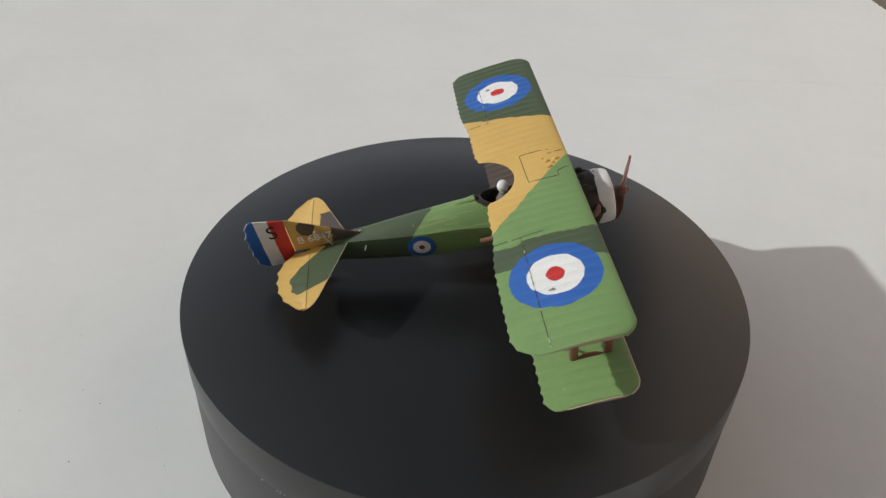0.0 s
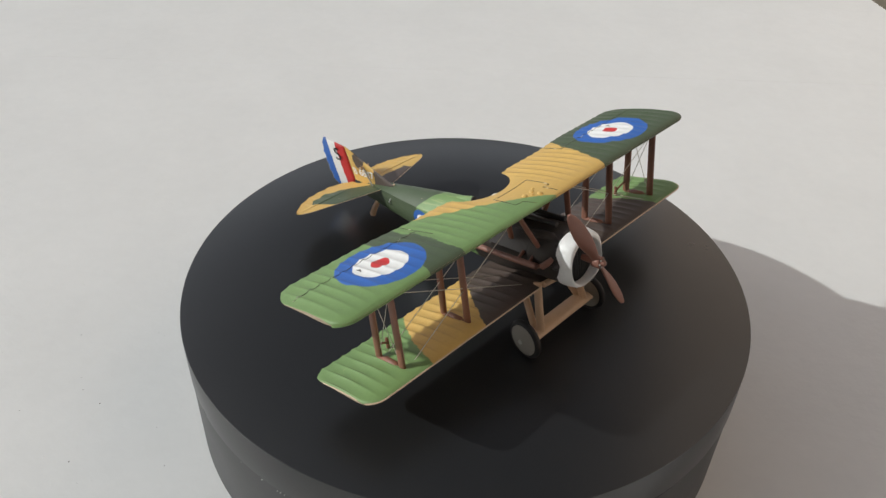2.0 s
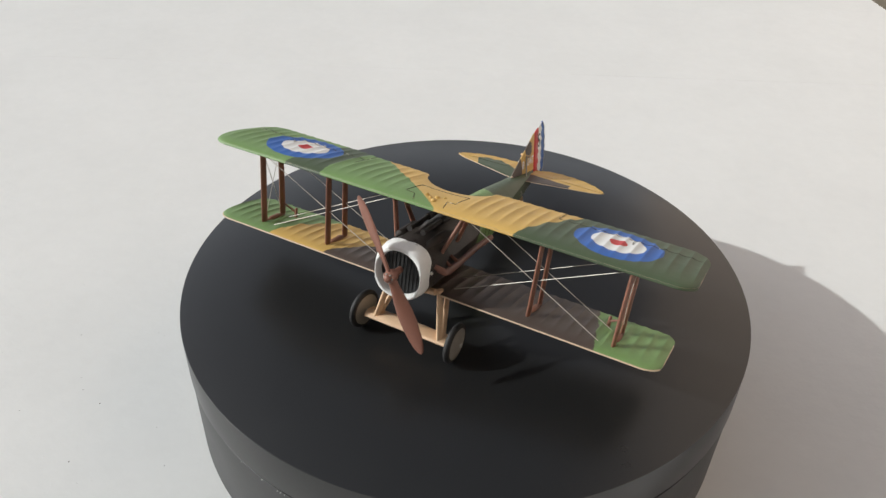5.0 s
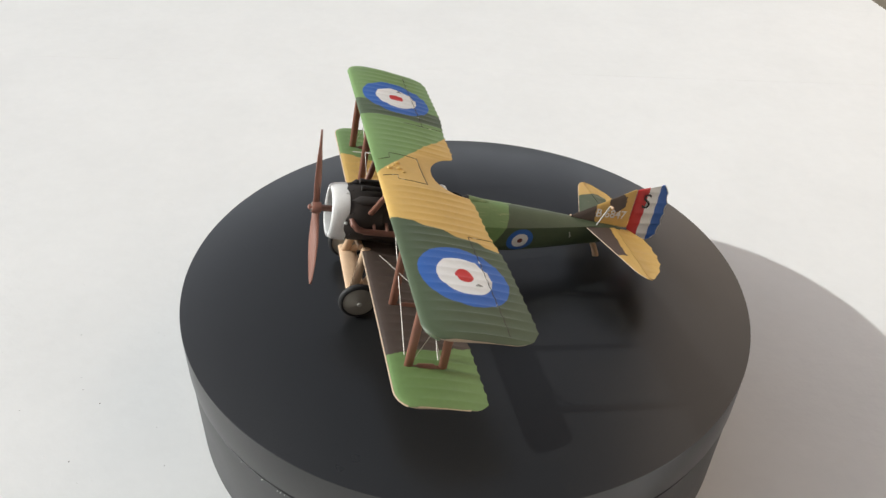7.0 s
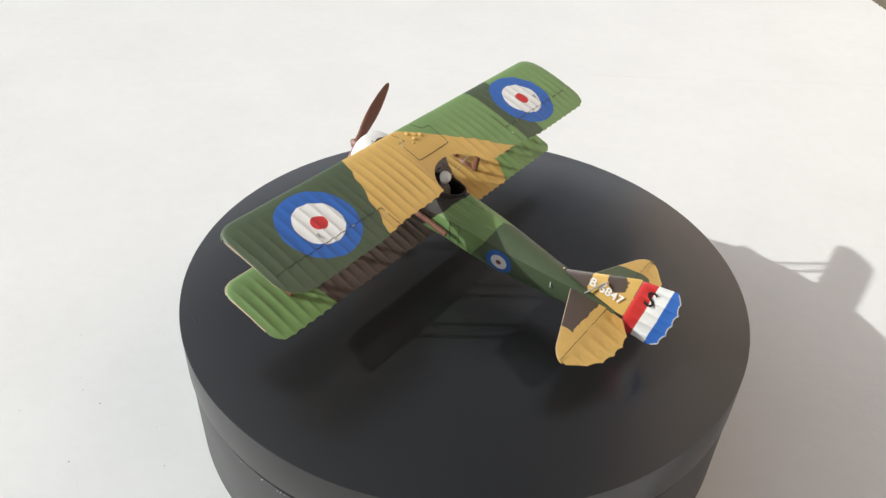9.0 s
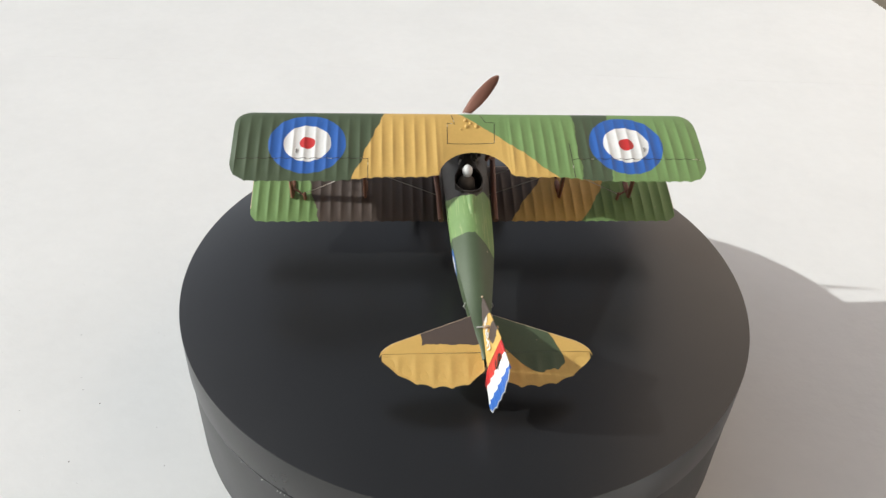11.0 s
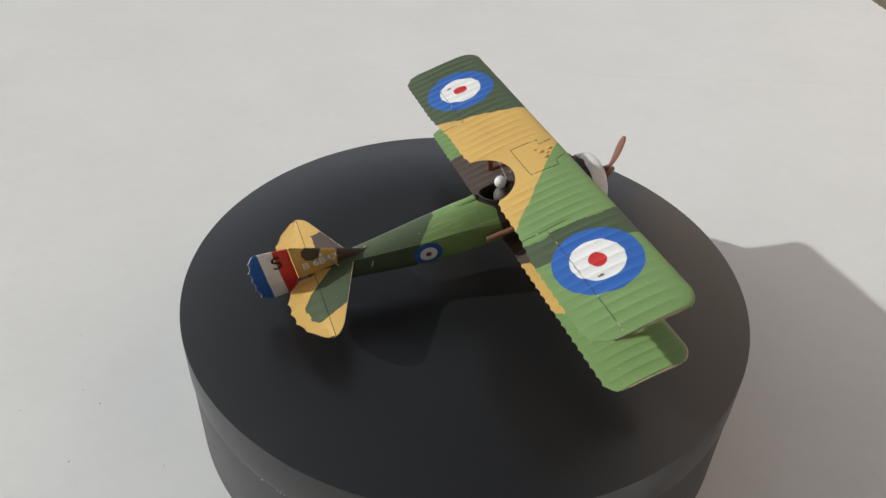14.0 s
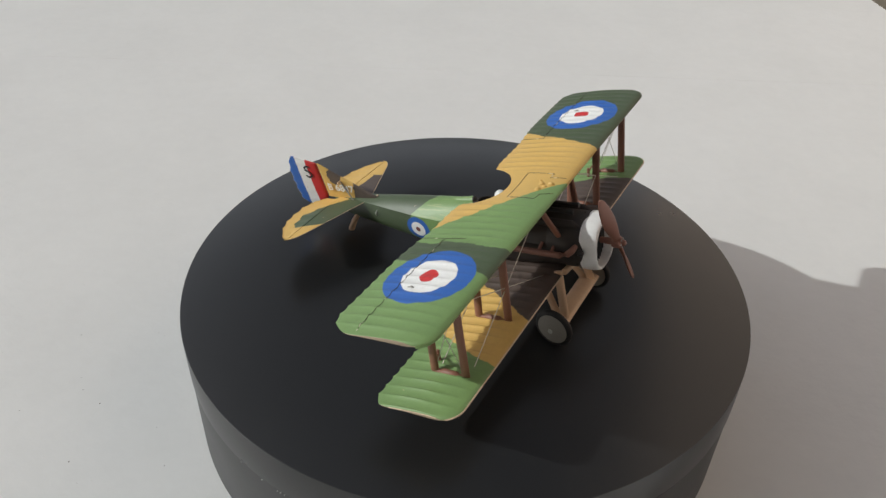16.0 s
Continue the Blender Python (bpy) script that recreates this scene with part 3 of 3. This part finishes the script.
def build_propeller():
    prop = new("propeller")
    prop.parent = plane
    prop.location = (0.35 * MM, 0, 0)
    tagged(prop, "two-bladed reddish brown wooden propeller")
    way = Vector((0, -0.515, 0.857))
    side = Vector((0, 0.857, 0.515))
    for s in (1, -1):
        bm = bmesh.new()
        loops = []
        for d, w, twist in ((0.6, 1.0, 55), (2.5, 1.0, 50), (5, 1.35, 40), (8, 1.7, 30), (11, 1.72, 24), (14, 1.48, 19), (16.2, 1.08, 16), (17.3, 0.6, 14), (17.7, 0.12, 14)):
            a = radians(twist)
            c = side * math.cos(a) * s + Vector((1, 0, 0)) * math.sin(a)
            nrm = way.cross(c).normalized()
            loops.append([Vector((37.0, 0, 0)) + way * d * s + c * w * math.cos(k * math.tau / 16) + nrm * (0.42 if d < 14 else 0.25) * math.sin(k * math.tau / 16) for k in range(16)])
        rings(bm, loops)
        part("blade", bm, M_PROP, prop)
    bm = bmesh.new()
    lathe(bm, [(33.0, 0.7), (35.8, 0.8), (35.9, 1.25), (36.2, 1.35), (37.7, 1.35), (37.9, 1.2), (38.0, 0.75), (38.7, 0.6), (38.9, 0.3)], "x", (0, 0, 0), 24)
    part("hub", bm, M_PROP, prop)
    for k in range(6):
        bm = bmesh.new()
        a = k * math.tau / 6
        lathe(bm, [(37.8, 0.2), (38.15, 0.2), (38.2, 0.12)], "x", (0, 0.92 * math.cos(a), 0.92 * math.sin(a)), 6)
        part("bolt", bm, M_METAL, prop)


build_propeller()


def strut(name, a, b, chord=1.9, thick=0.95, material=None, label=""):
    bm = bmesh.new()
    a, b = Vector(a), Vector(b)
    tube(bm, [a + (b - a) * k / 6 for k in range(7)], 1, 12, (chord, thick))
    return part(name, bm, material or M_BROWN, plane, label)


def wire(a, b, r=0.1):
    bm = bmesh.new()
    tube(bm, [a, b], r, 5)
    part("rigging_wire", bm, M_WIRE, plane, "thin pale rigging wire")


def build_struts():
    for s in (1, -1):
        for y in (44.3, 25.6):
            front, rear = (22.3, s * y, -7.0), (15.2, s * y, -7.0)
            front_top, rear_top = (23.0, s * (y + 0.4), 11.6), (16.5, s * (y + 0.4), 11.6)
            strut("interplane_strut", front, front_top, label="red-brown strut between the wings")
            strut("interplane_strut", rear, rear_top, label="red-brown strut between the wings")
            bm = bmesh.new()
            tube(bm, [front, (20.6, s * y, -7.0), (20.2, s * y, -6.85), (17.2, s * y, -6.85), (16.8, s * y, -7.0), rear], [0.5, 0.5, 0.72, 0.72, 0.5, 0.5], 10)
            part("strut_foot", bm, M_BROWN, plane, "red-brown bar joining two strut feet")
            if y > 40:
                bm = bmesh.new()
                tube(bm, [(14.2, s * 41.0, -7.2), (14.2, s * 41.0, -4.9), (14.2, s * 41.0, -4.7)], [0.42, 0.38, 0.2], 8)
                tube(bm, [(15.3, s * 44.2, -3.9), (14.2, s * 41.0, -5.9)], 0.26, 6)
                part("control_lever", bm, M_BROWN, plane, "small red-brown aileron lever on the lower wing")
                wire(front, rear_top, 0.08)
                wire(rear, front_top, 0.08)
        strut("cabane_strut", (26.2, s * 5.2, 2.0), (23.2, s * 8.6, 11.6), 1.5, 0.9, label="red-brown strut holding the upper wing")
        strut("cabane_strut", (18.2, s * 5.4, 3.0), (20.2, s * 8.6, 11.6), 1.5, 0.9, label="red-brown strut holding the upper wing")
        # crossed wires over both bays
        for x0, x1 in ((22.5, 23.0), (15.6, 16.4)):
            wire((x0, s * 42.6, -7.3), (x1, s * 9.0, 10.6), 0.095)
            wire((x0, s * 7.0, -7.0), (x1, s * 43.8, 10.6), 0.085)


build_struts()


def build_gear():
    axle = (25.9, -17.5)
    for s in (1, -1):
        strut("gear_leg", (25.3, s * 6.0, -6.2), (27.0, s * 8.2, -17.6), 2.2, 1.2, M_WOOD, "tan front undercarriage leg")
        strut("gear_leg", (19.8, s * 5.4, -7.0), (25.4, s * 8.2, -17.6), 1.9, 1.1, M_WOOD, "tan rear undercarriage leg")
        wheel = new("wheel")
        wheel.parent = plane
        tagged(wheel, "grey covered wheel with a dark tyre")
        wheel.matrix_local = pose(axle[0] * MM, (11.4 if s > 0 else -12.2) * MM, axle[1] * MM, 0, 0, -8.0 if s < 0 else 0.0)
        c = (0, 0, 0)
        bm = bmesh.new()
        lathe(bm, [(-0.75, 3.75), (-0.72, 4.2), (-0.4, 4.62), (0, 4.75), (0.4, 4.62), (0.72, 4.2), (0.75, 3.75)], "y", c, 40, False)
        part("tyre", bm, M_TYRE, wheel, "dark rubber tyre")
        bm = bmesh.new()
        lathe(bm, [(-0.9, 0.5), (-0.65, 3.85), (0.65, 3.85), (1.5, 0.9), (1.55, 0.3)] if s > 0 else [(-1.55, 0.3), (-1.5, 0.9), (-0.65, 3.85), (0.65, 3.85), (0.9, 0.5)], "y", c, 40)
        cover = part("wheel_cover", bm, M_HUB, wheel, "pale grey conical wheel cover")
        bm = bmesh.new()
        lathe(bm, [(-0.2, 0.6), (0.2, 0.55)], "y", (c[0], c[1] + s * 1.55, c[2]), 8)
        part("hub_cap", bm, M_GREY, cover)
    bm = bmesh.new()
    tube(bm, [(axle[0], -11.5, axle[1]), (axle[0], 11.5, axle[1])], 0.6, 10)
    part("axle", bm, M_METAL, plane)
    bm = bmesh.new()
    loops = []
    for y, k0 in ((-10.9, 0.7), (-10.5, 1.0), (10.0, 1.0), (10.4, 0.7)):
        loops.append([(axle[0] + 0.2 + 2.3 * k0 * math.cos(k * math.tau / 16), y, axle[1] - 0.1 + 0.85 * k0 * math.sin(k * math.tau / 16)) for k in range(16)])
    rings(bm, loops)
    part("axle_fairing", bm, M_WOOD, plane, "tan faired spreader bar between the wheels")
    bm = bmesh.new()
    tube(bm, [(26.6, -5.6, -6.4), (27.0, 0, -6.9), (26.6, 5.6, -6.4)], 0.75, 10)
    part("gear_mount", bm, M_WOOD, plane, "tan mounting bar under the nose")
    bm = bmesh.new()
    tube(bm, [(-34.0, -0.5, -2.6), (-36.2, -0.6, -5.4), (-37.6, -0.7, -7.8), (-38.4, -0.7, -8.2)], [0.6, 0.8, 0.9, 0.4], 10)
    part("tail_skid", bm, M_WOOD, plane, "tan tail skid resting on the plate")


build_gear()


def build_tail():
    off = -0.5
    half = 22.3
    def le(y):
        a = abs(y - off)
        return -29.3 - 0.385 * a - corner(half - a, 3.6) * 0.55
    def hinge(y):
        return -39.3
    def te(y):
        a = abs(y - off)
        # a rounded elevator, cut back beside the rudder
        return -47.6 + 7.2 * (max(0, a - 8) / (half - 8)) ** 2.6 + 0.10 * max(0, 7 - a) ** 2
    ends = [off + s * (half - d) for s in (1, -1) for d in (0.02, 0.2, 0.5, 1.0)]
    stations = span(off - half, off + half, 3.6, 8, ends)
    tail = Wing(stations, le, lambda y: min(le(y) - 0.4, hinge(y)), 1.4, 0.055, 0.0, 3.6, 0.0, 0.0, 8, slope=0.08, pivot=-37.0, butt="back")
    bm = tail.build(bmesh.new())
    tail_ob = part("tailplane", bm, TAIL, plane, "yellow tailplane with dark earth and green patches", sharp=60)
    # thin cream bead paints in the bright line of the tailplane's lit edge
    edge_bead(tail, 0.08, tail_ob, M_CREAM, "pale cream leading edge")
    for s in (1, -1):
        ys = [y for y in stations if 0.3 < s * (y - off) < half - 0.35]
        elevator = Wing(ys, lambda y: min(le(y), -39.42), lambda y: min(te(y), -40.2), 1.4, 0.06, 0.0, 3.6, 0.3, 0.8, 8, slope=0.08, pivot=-37.0, butt="front")
        bm = elevator.build(bmesh.new())
        part("elevator", bm, TAIL, plane, "yellow scalloped elevator", sharp=60)
    lean = lambda z: -0.6 - 0.15 * (z - 2)
    def fin_le(z):
        return -26.0 - (z - 3.2) * 1.92 if z > 3.2 else -26.0
    zs = [1.4 + k * 10.4 / 24 for k in range(25)]
    fin = Wing(zs, fin_le, lambda z: -43.0, 0.0, 0.06, 0.0, 50.0, 0.0, 0.0, 8, True, lean)
    bm = fin.build(bmesh.new())
    fin_ob = part("fin", bm, FIN, plane, "yellow fin with dark earth patches and white serial", sharp=60)
    def rud_te(z):
        return -53.4 + 0.05 * max(0, z - 7.5) ** 2 + 0.035 * max(0, 4.0 - z) ** 2 + corner(13.5 - z, 1.6) + corner(z + 1.7, 2.0)
    def rud_le(z):
        return -43.15 - max(0, z - 11.8) * 4.2 - max(0, 1.2 - z) * 0.6
    zs = [-1.7 + 15.2 * k / 60 for k in range(61)]
    rudder = Wing(zs, rud_le, lambda z: min(rud_te(z), rud_le(z) - 0.6), 0.0, 0.08, 0.0, 2.9, 0.34, 0.6, 10, True, lean, slope=0.06, pivot=-43.0)
    bm = rudder.build(bmesh.new())
    rud_ob = part("rudder", bm, RUDDER, plane, "rudder striped red, white and blue", sharp=60)
    # pale bead: chipped paint together with the edge's sunlit gleam, put into the colour
    bm = bmesh.new()
    tube(bm, [rudder.point(0.985, z) for z in zs[2:-1]], 0.13, 6)
    part("trailing_edge", bm, M_GREY, rud_ob, "pale trailing edge, worn and sunlit")

    def lettering(text, size, x, z, side, material, parent, name, y, swing=0.0):
        curve = bpy.data.curves.new(name, "FONT")
        curve.body, curve.size, curve.extrude = text, size * MM, 0.02 * MM
        curve.align_x, curve.align_y = "CENTER", "CENTER"
        curve.offset = (0.05 if len(text) > 1 else 0.0) * MM
        temp = bpy.data.objects.new(name, curve)
        scene.collection.objects.link(temp)
        bpy.context.view_layer.update()
        mesh = bpy.data.meshes.new_from_object(temp.evaluated_get(bpy.context.evaluated_depsgraph_get()))
        bpy.data.objects.remove(temp)
        mesh.materials.append(material)
        ob = new(name, mesh)
        ob.parent = parent
        # upright on the fin's side, following its lean
        turn = Matrix.Rotation(radians(180 if side > 0 else 0), 4, "Z") @ Matrix.Rotation(radians(90), 4, "X")
        tilt = Matrix.Rotation(math.atan(0.15), 4, "X")
        ob.matrix_local = Matrix.Translation(Vector((x, lean(z) + swing * (x + 43.0) + y * side, z)) * MM) @ Matrix.Rotation(math.atan(swing), 4, "Z") @ tilt @ turn
        return ob

    bm = bmesh.new()
    bmesh.ops.create_uvsphere(bm, u_segments=8, v_segments=6, radius=0.28, matrix=Matrix.Translation((-26.3, -0.5, 3.6)))
    part("fin_pin", bm, M_CREAM, fin_ob)
    for side in (1, -1):
        bm = bmesh.new()
        tube(bm, [(-26.2, side * 2.8, -0.9), (-26.0, side * 3.25, -0.2), (-25.6, side * 2.9, 0.7)], [0.13, 0.17, 0.13], 8)
        part("lifting_handle", bm, M_GREY, plane, "small pale handle on the fuselage side")
        lettering("B 6847", 3.0, -37.2, 4.9, side, M_WHITE, fin_ob, "serial", 0.62)
        lettering("S", 5.6, -46.4, 8.9, side, M_BLACK, rud_ob, "letter", 0.52, 0.06)
        # bracing and control horns
        bm = bmesh.new()
        tube(bm, [(-33.4, off + side * 1.6, 2.2), (-36.4, lean(7) + side * 0.55, 6.9)], 0.2, 6)
        part("tail_brace", bm, M_METAL, plane, "thin grey tail bracing strut")
        bm = bmesh.new()
        tube(bm, [(-36.6, lean(6), 6.8), (-36.8, lean(6) + side * 1.5, 7.0)], 0.32, 6)
        part("control_horn", bm, M_WOOD, fin_ob)


build_tail()


# ---- what turns ----
def motions():
    times = [k * 0.5 for k in range(33)]
    turn = lambda t: 8.613 - 24.686 * t
    walk(plate, [(t, pose(0, 0, 0, 0.485, -0.077, turn(t))) for t in times])   # the plate runs slightly out of true
    walk(plane, [(t, pose(0, 0, 0.01666, 0.6, -12.0, turn(t))) for t in times])


motions()
